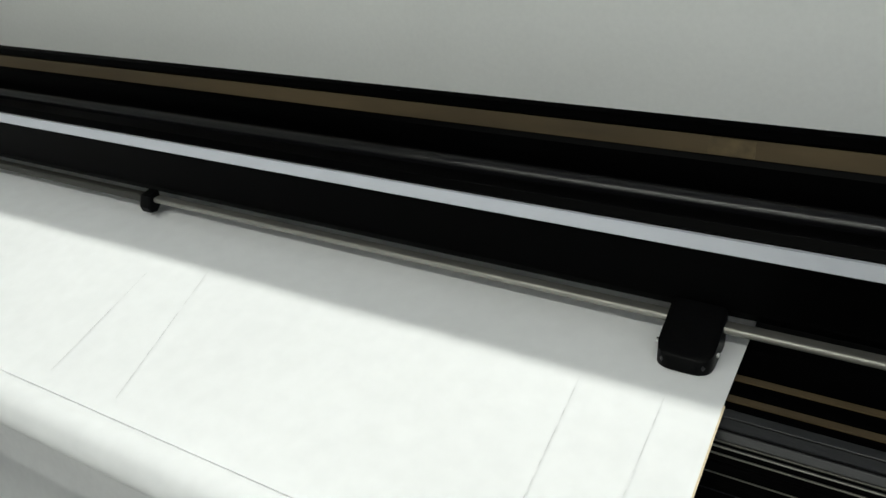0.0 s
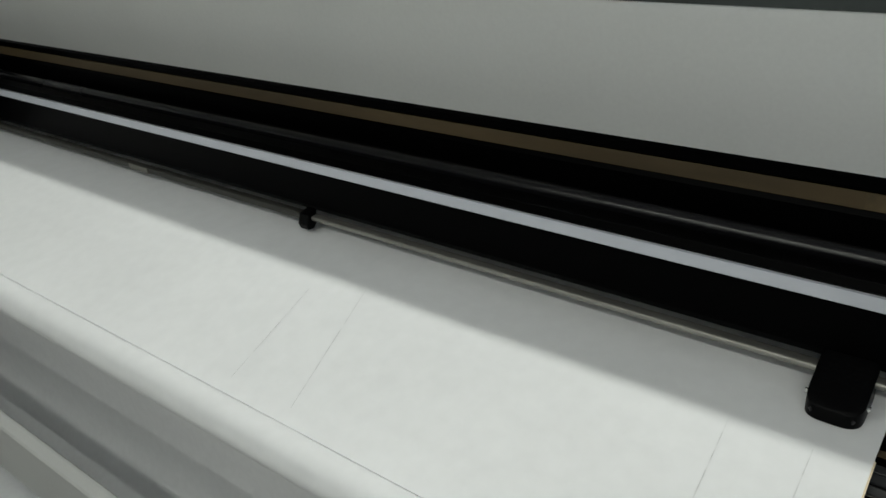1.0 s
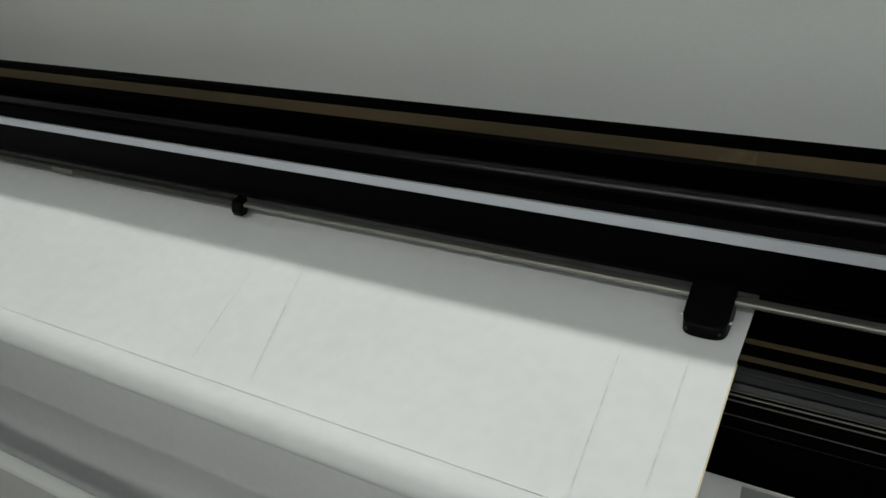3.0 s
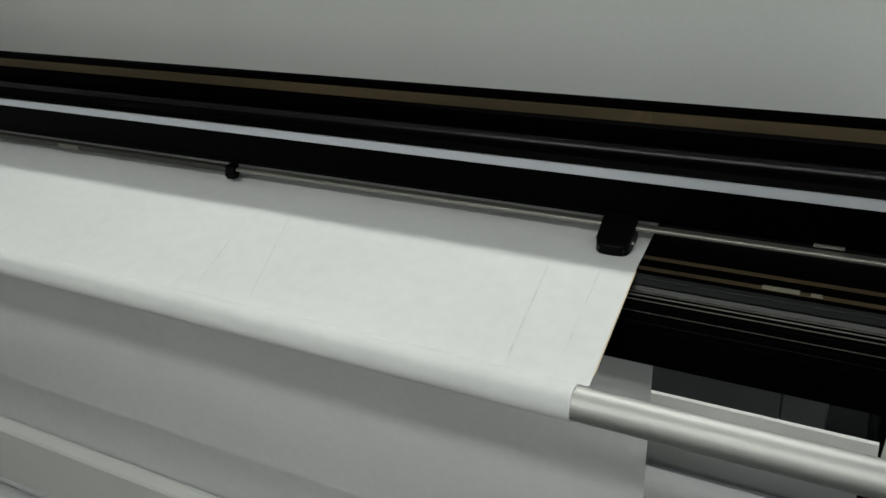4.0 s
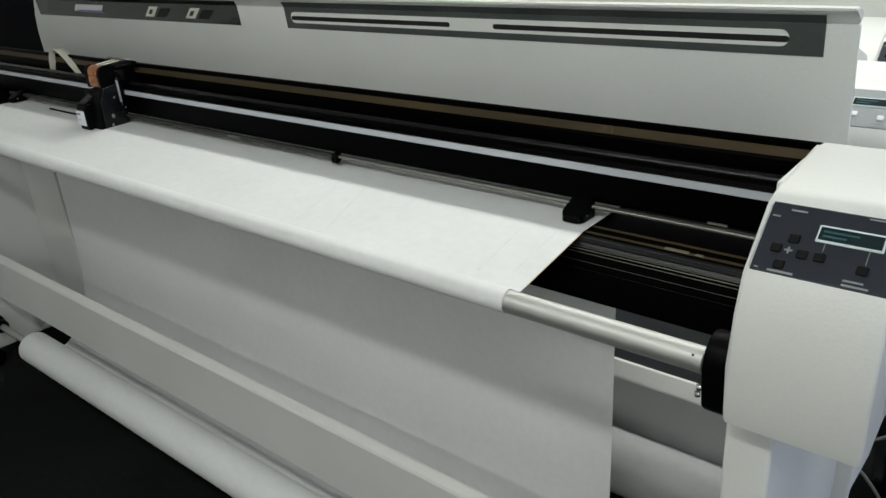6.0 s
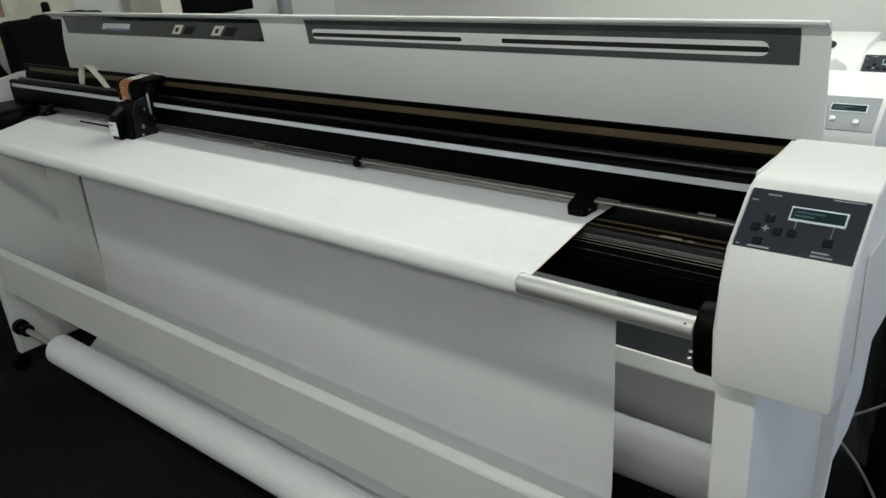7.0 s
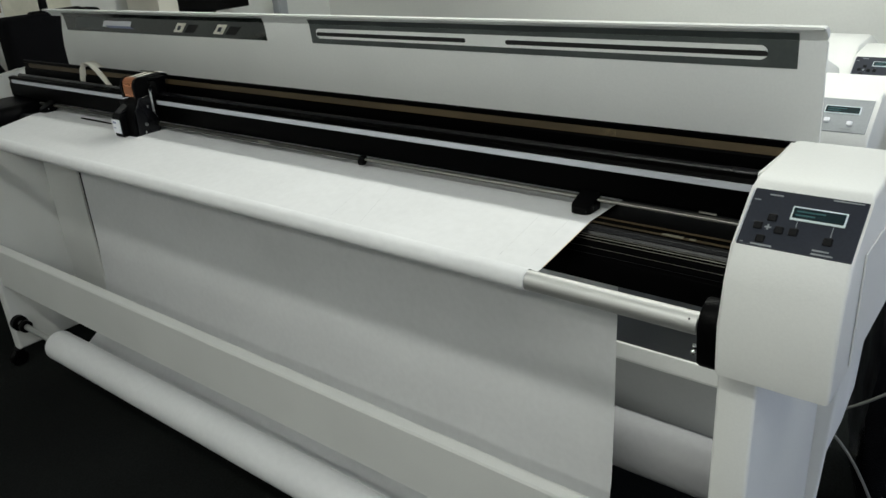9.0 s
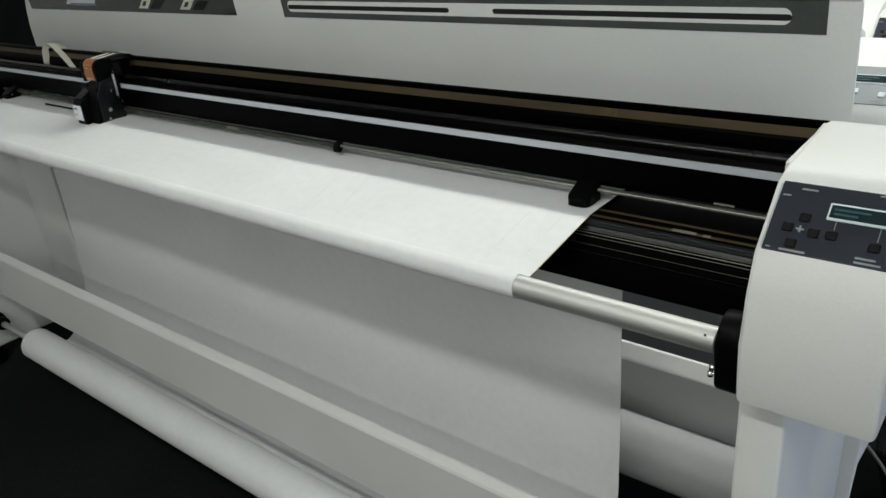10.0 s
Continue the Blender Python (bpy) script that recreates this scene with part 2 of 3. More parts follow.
def plotter_frame(pl):
    # upright side panel at the far end
    prof = [(0.034, -0.06), (0.034, 0.80), (0.05, 0.90), (0.11, 0.940), (0.20, 0.957), (0.335, 0.976), (0.36, 0.977), (0.46, 0.954), (0.49, 0.93), (0.49, -0.06)]
    part("side_panel", prism(prof, XL - 0.045, XL, 0.008, 3), M_WHITE, pl, "white powder-coated end panel", smooth=True)
    # added black strip that paints the shade in the gap beside the sheet
    part("gap_shade_strip", box(-2.1345, -2.095, 0.318, 0.324, -0.06, 0.62), M_PLASTIC, pl, "dark strip standing in for the shaded gap between end plate and sheet")
    part("rear_leg_plate", box(XL, -2.135, 0.31, 0.325, -0.06, 0.785, 0.003), M_WHITE, pl, "white plate closing the end of the stand")
    # leg under the control pod
    part("leg", box(0.309, 0.364, -0.003, 0.415, -0.06, 0.786, 0.006, 3), M_WHITE, pl, "white folded-steel leg", smooth=True)
    own = prism([(0.4155, 0.93), (0.4155, -0.06), (0.419, -0.06), (0.420, 0.30), (0.424, 0.38), (0.434, 0.46), (0.452, 0.53), (0.475, 0.62), (0.490, 0.76), (0.484, 0.90)], 0.318, 0.413, 0.006, 3)
    for v in own.verts:
        # it narrows towards the floor
        if v.co.x > 0.39:
            v.co.x -= 0.045 * min(max((0.50 - v.co.z) / 0.20, 0.0), 1.0)
    part("rear_cover", own, M_WHITE, pl, "white rear cover of the leg", smooth=True)
    for x in (0.336, XL - 0.02):
        for y in (0.03, 0.48):
            wheel = part("caster", disc((x, y, FLOOR + 0.033), (1, 0, 0), 0.033, 0.026, 24, 0.005), M_PLASTIC, pl, "black plastic caster wheel", smooth=True)
            part("fork", box(x - 0.02, x + 0.02, y - 0.012, y + 0.02, FLOOR + 0.045, -0.058, 0.004), M_PLASTIC, wheel)
    # front cross beam with its sloping top
    prof = [(0.046, 0.216), (0.046, 0.369), (0.049, 0.3745), (0.062, 0.384), (0.066, 0.385), (0.069, 0.382), (0.069, 0.216)]
    part("front_beam", prism(prof, XL, 0.3085), M_WHITE, pl, "pale grey folded-steel front crossbar")
    # rear cross panel
    part("rear_beam", prism([(0.424, 0.456), (0.424, 0.460), (0.427, 0.464), (0.444, 0.483), (0.450, 0.484), (0.453, 0.480), (0.453, 0.456)], XL, 0.3085), M_WHITE, pl, "white rear crossbar with a bright top edge")
    part("rear_apron", box(XL, 0.3085, 0.522, 0.532, 0.10, 0.396, 0.002), M_APRON, pl, "grey apron below the rear crossbar")


def plotter_platen(pl):
    top = [(0.42, 0.868), (0.187, 0.868)] + arc(0.187, 0.850, 0.018, 90, 165, 6) + [(0.1385, 0.792), (0.1385, 0.786), (0.42, 0.786)]
    part("platen", prism(top, -2.30, 0.3085, 0.002, 1), M_BLACK, pl, "black ribbed metal platen", smooth=True)
    for y in (0.2225, 0.199):
        part("slot", box(-2.0, 0.262, y - 0.003, y + 0.003, 0.8665, 0.8692), M_BROWN, pl, "brown slot in the black platen")
    kinds = ((0.0034, 0.0006, M_SATIN), (0.0034, 0.0010, M_SATIN), (0.0030, 0.0008, M_SATIN), (0.0006, 0.0016, M_DULL), (0.0006, 0.0018, M_BAR), (0.0006, 0.0012, M_DULL),
             (0.0010, 0.0008, M_BLACK), (0.0004, 0.0012, M_DULL), (0.0012, 0.0008, M_BLACK), (0.0003, 0.0010, M_SATIN), (0.0012, 0.0006, M_BLACK))
    spots = [(0.187 + 0.018 * math.cos(radians(a)), 0.850 + 0.018 * math.sin(radians(a)), a) for a in (100, 124, 148, 160)]
    spots += [(0.1696 - 0.0311 * f, 0.8547 - 0.0627 * f, 153.6) for f in (0.03, 0.10, 0.18, 0.28, 0.36, 0.44, 0.54)]
    for i, ((y, z, a), (wide, high, mt)) in enumerate(zip(spots, kinds)):
        q = Matrix.Translation((0, y, z)) @ pose(0, 0, 0, a - 90)
        part("rib", box(-2.25, 0.3085 - (0.05 if i < 3 else 0), -wide, wide, -0.002, high, 0.0003, 1, m=q), mt, pl, "ridge along the black platen")
    part("media_stop", box(0.135, 0.171, 0.196, 0.203, 0.8685, 0.8703, 0.0006), M_STOP, pl, "small cream plastic stop")
    part("media_stop", box(0.181, 0.192, 0.196, 0.202, 0.8685, 0.8701, 0.0006), M_STOP, pl, "small cream plastic stop")
    part("platen_end", box(-2.375, -2.13, 0.10, 0.30, 0.80, 0.895, 0.03, 4), M_PLASTIC, pl, "rounded black end cover of the platen", smooth=True)


def nose(x0, x1):
    """A block with a rounded nose in plan whose top slopes down to the front."""
    r, xc = (x1 - x0) / 2, (x0 + x1) / 2
    plan = [(x1, 0.2495)] + [(xc + r * math.copysign(abs(math.cos(a)) ** 0.55, math.cos(a)), 0.221 - 0.015 * math.sin(a) ** 0.8) for a in [math.pi * i / 14 for i in range(15)]] + [(x0, 0.2495)]
    own = bmesh.new()
    rings = []
    for inset, lift in ((0.0, None), (0.0, 0.0), (0.0015, 0.0018), (0.004, 0.003)):
        ring = []
        for x, y in plan:
            top = 0.884 + (y - 0.206) * 0.42
            ring.append(own.verts.new((xc + (x - xc) * (1 - inset / r), y + (inset if y < 0.24 else 0), 0.8736 if lift is None else top + lift)))
        rings.append(ring)
    own.faces.new(rings[0])
    own.faces.new(rings[-1][::-1])
    for a, b in zip(rings, rings[1:]):
        for i in range(len(a)):
            j = (i + 1) % len(a)
            own.faces.new((a[i], a[j], b[j], b[i]))
    return own


def plotter_rail(pl):
    prof = [(0.254, 0.896), (0.2505, 0.903), (0.2505, 0.944), (0.2535, 0.946), (0.2535, 0.958), (0.2505, 0.960), (0.254, 0.966), (0.268, 0.968), (0.272, 0.953),
            (0.312, 0.953), (0.316, 0.984), (0.3185, 0.988), (0.3185, 1.004), (0.3165, 1.0055), (0.3165, 1.0125), (0.322, 1.0145), (0.327, 1.0125), (0.327, 0.896)]
    part("rail", prism(prof, -2.335, 0.330, 0), M_BLACK, pl, "black anodised aluminium carriage rail")
    part("encoder_strip", box(-2.31, 0.3125, 0.2495, 0.2528, 0.9462, 0.9575), M_STRIP, pl, "pale blue-white encoder strip")
    part("brown_tape", box(-2.30, 0.330, 0.3172, 0.3183, 0.989, 1.003), M_BROWN, pl, "strip of brown tape")
    part("tape_patch", box(-0.045, -0.012, 0.3166, 0.3174, 0.9895, 1.0025), M_TAPE, pl, "worn patch of tape")
    part("film_patch", box(-0.955, -0.91, 0.2392, 0.2407, 0.8865, 0.895), M_DULL, pl, "pale patch on the film strip")
    part("guide_rod", tube(-2.33, 0.329, 0.291, 0.9625, 0.0085, 20, 0.001), M_GLOSS, pl, "polished black round guide rod", smooth=True)
    part("hold_down_bar", box(-0.584, 0.3125, 0.2385, 0.2495, 0.8900, 0.8955, 0.002, 3), M_BAR, pl, "thin polished steel hold-down bar", smooth=True)
    part("hold_down_bar", box(-2.12, -0.600, 0.2405, 0.2495, 0.886, 0.8955, 0.002), M_OLIVE, pl, "dull olive hold-down film strip")
    for x in (-0.045, -2.06):
        clamp = part("pinch_clamp", nose(x, x + 0.039), M_PLASTIC, pl, "black plastic pinch clamp pressing on the paper", smooth=True)
        part("roller", tube(x + 0.004, x + 0.035, 0.213, 0.8795, 0.0055, 16, 0.0015), M_GLOSS, clamp, smooth=True)
        for sx in (x - 0.0008, x + 0.0398):
            part("pin", disc((sx, 0.222, 0.884), (1, 0, 0), 0.0022, 0.003, 10), M_CHROME, clamp)
    for x in (-0.600, -1.505):
        part("bar_clip", prism([(0.2495, 0.900), (0.236, 0.898), (0.232, 0.886), (0.234, 0.880), (0.242, 0.879), (0.2495, 0.886)], x, x + 0.016, 0.002), M_PLASTIC, pl, "small black plastic bar clip")
    part("skid", box(-1.80, -1.53, 0.216, 0.221, 0.8735, 0.8775, 0.001), M_PLASTIC, pl, "thin black plastic skid")
    part("bar_joint", box(0.176, 0.205, 0.2475, 0.2503, 0.898, 0.901), M_BAR, pl)


def plotter_lid(pl):
    face = [(0.486, 0.84), (0.462, 1.04), (0.452, 1.10), (0.447, 1.150)]
    lip = [(0.441, 1.163), (0.430, 1.169), (0.418, 1.1715), (0.417, 1.1755), (0.436, 1.176), (0.452, 1.170), (0.459, 1.156)]
    back = [(0.468, 1.04), (0.494, 0.84)]
    own = prism(face + [(0.456, 1.150)] + back, -2.345, 0.296, 0.002, 1)
    for v in own.verts:
        # the far end is cut back below the overhanging lip
        if v.co.x < -2.3:
            v.co.x += 0.105 - 0.11 * min(max((1.15 - v.co.z) / 0.20, 0.0), 1.0)
    lid = part("lid", own, M_LID, pl, "raised pale grey plastic lid with a curled top", smooth=True)
    part("lip", prism([(0.447, 1.1505)] + lip, -2.31, 0.296, 0.002, 1), M_LID, lid, "curled pale lip along the lid's top", smooth=True)

    def on_face(x0, x1, z0, z1, d0, d1, bm=None):
        q = lambda z: 0.452 - (z - 1.10) * 0.10
        return prism([(q(z0) - d1, z0), (q(z1) - d1, z1), (q(z1) - d0, z1), (q(z0) - d0, z0)], x0, x1, bm=bm)

    def window(x0, x1, mt, lab):
        own = on_face(x0, x1, 1.102, 1.150, -0.001, 0.0015)
        prism([(0.4455, 1.1502), (0.4395, 1.1622), (0.444, 1.1622), (0.450, 1.1502)], x0, x1, bm=own)
        return part("window", own, mt, lid, lab)

    win = window(-0.940, 0.252, M_RECESS, "dark grey strip window in the lid")
    part("vent_bar", slot_plate(-0.918, 0.203, 1.115, 1.140), M_LID, win, "pale grey slotted bar")
    for a, b in ((-0.916, -0.44), (-0.335, 0.2035)):
        part("vent_slot", slot_plate(a, b, 1.1215, 1.1310, 0.0005), M_SLOT, win, "black slot")
    win = window(-2.22, -1.122, M_SMOKE, "glossy smoked strip window with painted reflection cards")

    # flat coloured cards that paint reflections onto the smoked window
    def card(x, w, z, h, lean, mt, lab, lift):
        q = lambda zz: 0.4502 - (zz - 1.10) * 0.10 - lift
        own = bmesh.new()
        own.faces.new([own.verts.new((px, q(pz), pz)) for px, pz in ((x, z), (x + w, z), (x + w + lean, z + h), (x + lean, z + h))])
        return part("reflection_card", own, mt, win, lab)

    card(-1.97, 0.17, 1.120, 0.020, 0.02, M_LABEL, "pale card painting a reflection", 0.0004)
    card(-1.93, 0.15, 1.117, 0.007, -0.02, M_NAVY, "blue stripe painting a reflection", 0.0008)
    card(-2.16, 0.20, 1.110, 0.040, 0.03, M_RECESS, "", 0.0003)
    for x in (-1.56, -1.36):
        card(x, 0.045, 1.113, 0.028, 0.035, M_CREAM, "cream card painting a reflection", 0.0004)
        card(x + 0.022, 0.016, 1.120, 0.013, 0.014, M_PANEL, "", 0.0008)
        card(x + 0.055, 0.05, 1.113, 0.024, 0.035, M_SLOT, "", 0.0004)


def slot_plate(x0, x1, z0, z1, lift=0.0):
    """A flat bar with round ends that lies on the lid's window."""
    r, zc = (z1 - z0) / 2, (z0 + z1) / 2
    ring = [(x1 - r + r * math.cos(a), zc + r * math.sin(a)) for a in [radians(-90 + 18 * i) for i in range(11)]]
    ring += [(x0 + r - r * math.cos(a), zc - r * math.sin(a)) for a in [radians(-90 + 18 * i) for i in range(11)]]
    own = bmesh.new()
    q = lambda z: 0.4488 - (z - 1.10) * 0.10 - lift
    a = [own.verts.new((x, q(z), z)) for x, z in ring]
    b = [own.verts.new((x, q(z) + 0.002, z)) for x, z in ring]
    own.faces.new(a)
    own.faces.new(b[::-1])
    for i in range(len(a)):
        j = (i + 1) % len(a)
        own.faces.new((a[i], b[i], b[j], a[j]))
    return own


def pod_shape(x0, x1):
    prof = [(-0.033, 0.784), (-0.036, 0.80), (-0.036, 0.86), (-0.030, 0.92), (-0.013, 0.966), (0.057, 1.022), (0.066, 1.029), (0.078, 1.033), (0.225, 1.040), (0.245, 1.038), (0.262, 1.030), (0.275, 1.012), (0.34, 0.93), (0.34, 0.784)]
    return prism(prof, x0, x1, 0.006, 3)


def control_panel(pod, x0, x1, charcoal=True):
    """The keypad on the sloping face: origin at its lower corner, u along x, v up the slope."""
    o, v = Vector((0, -0.010, 0.968)), Vector((0, 0.068, 0.055))
    length = v.length
    v.normalize()
    n = Vector((0, -v.z, v.y))
    m = Matrix(((1, 0, 0, x0), (0, v.y, n.y, o.y), (0, v.z, n.z, o.z), (0, 0, 0, 1)))
    w = x1 - x0
    flat = lambda a, b, c, d, h0, h1, bv=0.0: box(a, b, c, d, h0, h1, bv, 2, m=m)
    pan = part("control_panel", flat(0, w, 0.001, length - 0.001, -0.004, 0.0018, 0.0012), M_PANEL if charcoal else M_PANEL_GREY, pod, "charcoal keypad panel" if charcoal else "mid-grey keypad panel")
    part("display_bezel", flat(w * 0.388, w * 0.862, 0.0465, 0.0668, 0.001, 0.0032, 0.001), M_BEZEL, pan, "pale blue-white display frame")
    part("display", flat(w * 0.404, w * 0.846, 0.0492, 0.0641, 0.002, 0.0038), M_LCD, pan, "dark teal liquid-crystal display")
    part("display_text", flat(w * 0.43, w * 0.68, 0.0578, 0.0602, 0.003, 0.0041), M_LCD_INK, pan)
    part("display_text", flat(w * 0.43, w * 0.60, 0.0525, 0.0549, 0.003, 0.0041), M_LCD_INK, pan)
    key = M_BUTTON if charcoal else M_LABEL
    for u, vv in ((0.243, 0.045), (0.14, 0.031), (0.335, 0.0285), (0.20, 0.0125), (0.46, 0.029), (0.765, 0.0235)):
        part("button", flat(w * u - 0.0056, w * u + 0.0056, vv - 0.0055, vv + 0.0055, 0.001, 0.0045, 0.0018), key, pan, "square black rubber button" if charcoal else "square pale button")
    part("button_mark", flat(w * 0.23 - 0.004, w * 0.23 + 0.004, 0.0298, 0.0318, 0.001, 0.0022), M_PRINT, pan)
    part("button_mark", flat(w * 0.23 - 0.001, w * 0.23 + 0.001, 0.0268, 0.0348, 0.001, 0.0023), M_PRINT, pan)
    for a, b, c, h in ((0.15, 0.27, 0.0775, 0.0022), (0.70, 0.96, 0.0822, 0.0016), (0.13, 0.32, 0.0030, 0.0024), (0.66, 0.80, 0.0085, 0.0022), (0.66, 0.84, 0.0035, 0.0022),
                       (0.025, 0.085, 0.068, 0.0018), (0.03, 0.06, 0.004, 0.0016), (0.462, 0.468, 0.0365, 0.010), (0.770, 0.776, 0.0305, 0.016)):
        part("print_line", flat(w * a, w * b, c, c + h, 0.001, 0.0021), M_PRINT, pan)
    part("edge_strip", flat(-0.0022, -0.0004, 0.004, length - 0.004, -0.003, 0.0012, 0.0005), M_STRIP if charcoal else M_WHITE, pan, "thin pale edge of the keypad panel")
    return pan


def plotter_pod(pl):
    pod = part("control_pod", pod_shape(XR + 0.002, 0.459), M_WHITE, pl, "rounded white control housing", smooth=True)
    control_panel(pod, 0.3205, 0.4555)
    part("end_bracket", prism(arc(0.006, 0.844, 0.030, -15, 188, 14) + arc(0.004, 0.797, 0.026, 200, 340, 8), 0.2835, 0.3135, 0.003, 2), M_PLASTIC, pl, "rounded black bracket holding the roller end", smooth=True)
    for x, y, z in ((0.281, -0.024, 0.803), (0.282, -0.023, 0.812)):
        part("bolt", disc((x, y, z), (-1, -0.5, 0), 0.0042, 0.006, 12, 0.001), M_CHROME, pl, "small chrome bolt", smooth=True)
    part("side_door", box(0.4595, 0.462, 0.05, 0.30, 0.80, 0.96, 0.001), M_WHITE, pod)
    part("pod_ledge", box(0.307, 0.3145, 0.10, 0.25, 0.965, 1.030, 0.003), M_WHITE, pod)


plotter = thing("plotter", "wide white pattern plotter on a steel stand with raised lid", "plotter", (0, 0, 0))
plotter_frame(plotter)
plotter_platen(plotter)
plotter_rail(plotter)
plotter_lid(plotter)
plotter_pod(plotter)
roller = part("take_up_tube", tube(-2.36, 0.280, 0, 0.835, 0.0165, 40, 0.001), M_STEEL, plotter, "brushed aluminium take-up tube", smooth=True)
part("tube_end", tube(0.2795, 0.286, 0, 0.835, 0.0150, 32, 0.002), M_PLASTIC, roller, "black tube end plug", smooth=True)
part("rivet", disc((0.268, -0.0125, 0.8458), (0, -0.75, 0.65), 0.0016, 0.001, 10), M_SLOT, roller)
shaft = part("supply_shaft", tube(XL, 0.31, 0.055, 0.055, 0.011, 20, 0.001), M_STEEL, plotter, "steel supply roll shaft", smooth=True)
part("shaft_hub", tube(XL, XL + 0.03, 0.055, 0.055, 0.030, 24, 0.004), M_PLASTIC, shaft, "black shaft hub", smooth=True)
part("shaft_hub", tube(XL + 0.055, XL + 0.08, 0.055, 0.055, 0.024, 24, 0.004), M_PLASTIC, shaft, "black shaft hub", smooth=True)

# ---- paper ----
PL, PR = -2.055, 0.008
web = thing("paper_web", "smooth white plotter paper stretched over the platen to the tube", "paper", (0, 0, 0))
path = [(0.36, 0.8725), (0.187, 0.8725)] + arc(0.187, 0.8505, 0.022, 92, 98, 2) + arc(0, 0.835, 0.0185, 35, 30, 1)[:1]
def wavy(path, x0, x1, thick, nx, size, length, fade):
    """A paper sheet along a (y, z) path, with faint cockles; fade(i) weakens them where it is held."""
    own = bmesh.new()
    pts = [Vector(p) for p in path]
    rows = []
    for i, p in enumerate(pts):
        d = (pts[min(i + 1, len(pts) - 1)] - pts[max(i - 1, 0)]).normalized()
        n = Vector((d.y, -d.x))
        for side in (0, 1):
            row = []
            for k in range(nx + 1):
                x = x0 + (x1 - x0) * k / nx
                w = size * fade(i / (len(pts) - 1)) * noise.noise(Vector((x / length, p.x * 3.0, p.y * 2.0)))
                q = p + n * (w + side * thick)
                row.append(own.verts.new((x, q.x, q.y)))
            rows.append(row)
    top, low = rows[0::2], rows[1::2]
    for sheet in (top, low):
        for a, b in zip(sheet, sheet[1:]):
            for k in range(nx):
                own.faces.new((a[k], a[k + 1], b[k + 1], b[k]))
    for i in range(len(pts) - 1):
        for k in (0, nx):
            own.faces.new((top[i][k], top[i + 1][k], low[i + 1][k], low[i][k]))
    for i in (0, len(pts) - 1):
        for k in range(nx):
            own.faces.new((top[i][k], top[i][k + 1], low[i][k + 1], low[i][k]))
    return own


held = lambda f: math.sin(math.pi * min(max(f, 0.0), 1.0)) ** 0.8
a, b = Vector(path[-2]), Vector(path[-1])
flat = path[:2] + [tuple(a.lerp(b, k / 10)) for k in range(11)]
flat = flat[::-1]
part("printed_sheet", wavy(flat, PL, PR, 0.0006, 150, 0.0009, 0.16, held), M_PAPER, web, smooth=True)
part("wound_layer", tube(PL - 0.02, -0.001, 0, 0.835, 0.0180, 48, 0.0006, hole=0.0168), M_PAPER, web, "paper wound on the take-up tube", smooth=True)
drop = [(0.288, 0.80), (0.287, 0.60), (0.285, 0.40), (0.280, 0.25), (0.262, 0.14), (0.222, 0.06), (0.160, 0.018), (0.09, 0.004), (0.056, 0.001)]
drop = [(0.288, 0.80 - 0.05 * k) for k in range(4)] + drop[1:]
part("hanging_sheet", wavy(drop, PL, PR + 0.006, 0.0006, 90, 0.002, 0.45, held), M_PAPER, web, "white sheet hanging below the platen", smooth=True)
part("sheet_edge", box(PR, PR + 0.0012, 0.03, 0.187, 0, 0.0008, m=Matrix.Translation((0, 0, 0))), M_PAPER_EDGE, web).matrix_local = Matrix.Translation((0, 0, 0.8430)) @ pose(0, 0, 0, 8.9)
slope = math.atan2(0.8725 - 0.8456, 0.170)
for x0, x1, y0, y1 in ((-0.505, -0.482, 0.155, 0.03), (-0.446, -0.402, 0.176, 0.03), (-0.086, -0.078, 0.176, 0.02), (-0.028, -0.027, 0.176, 0.05)):
    own = bmesh.new()
    z = lambda y: 0.8456 + (y - 0.0152) * math.tan(slope) + 0.0013
    w = 0.0004
    own.faces.new([own.verts.new(p) for p in ((x1 - w, y1, z(y1)), (x1 + w, y1, z(y1)), (x0 + w, y0, z(y0)), (x0 - w, y0, z(y0)))])
    part("pen_line", own, M_PEN, web, "faint grey plotted line")

roll = thing("paper_roll", "white supply paper roll on a steel shaft under the plotter", "paper roll", (0, 0.055, 0.055))
part("wound_paper", tube(PL, PR, 0, 0, 0.054, 64, 0.002, hole=0.022), M_PAPER, roll, smooth=True)
part("core", tube(PL - 0.006, PR + 0.006, 0, 0, 0.0218, 32, 0.001, hole=0.0115), M_CREAM, roll, "brown-grey cardboard core", smooth=True)
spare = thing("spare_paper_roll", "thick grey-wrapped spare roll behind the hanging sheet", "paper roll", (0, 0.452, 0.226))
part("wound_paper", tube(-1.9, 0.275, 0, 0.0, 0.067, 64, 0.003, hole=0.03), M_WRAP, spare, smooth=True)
part("core", tube(-1.915, 0.3085, 0, 0.0, 0.029, 24, 0.001), M_PLASTIC, spare, "black roll spindle", smooth=True)

# ---- print carriage ----
CX = -1.45
car = thing("print_carriage", "black print carriage with copper film cable and labelled cartridge", "print head", (CX, 0.25, 0.90))


def cpart(name, bm, material, label="", parent=None, smooth=False):
    return part(name, bm, material, parent or car, label, smooth)


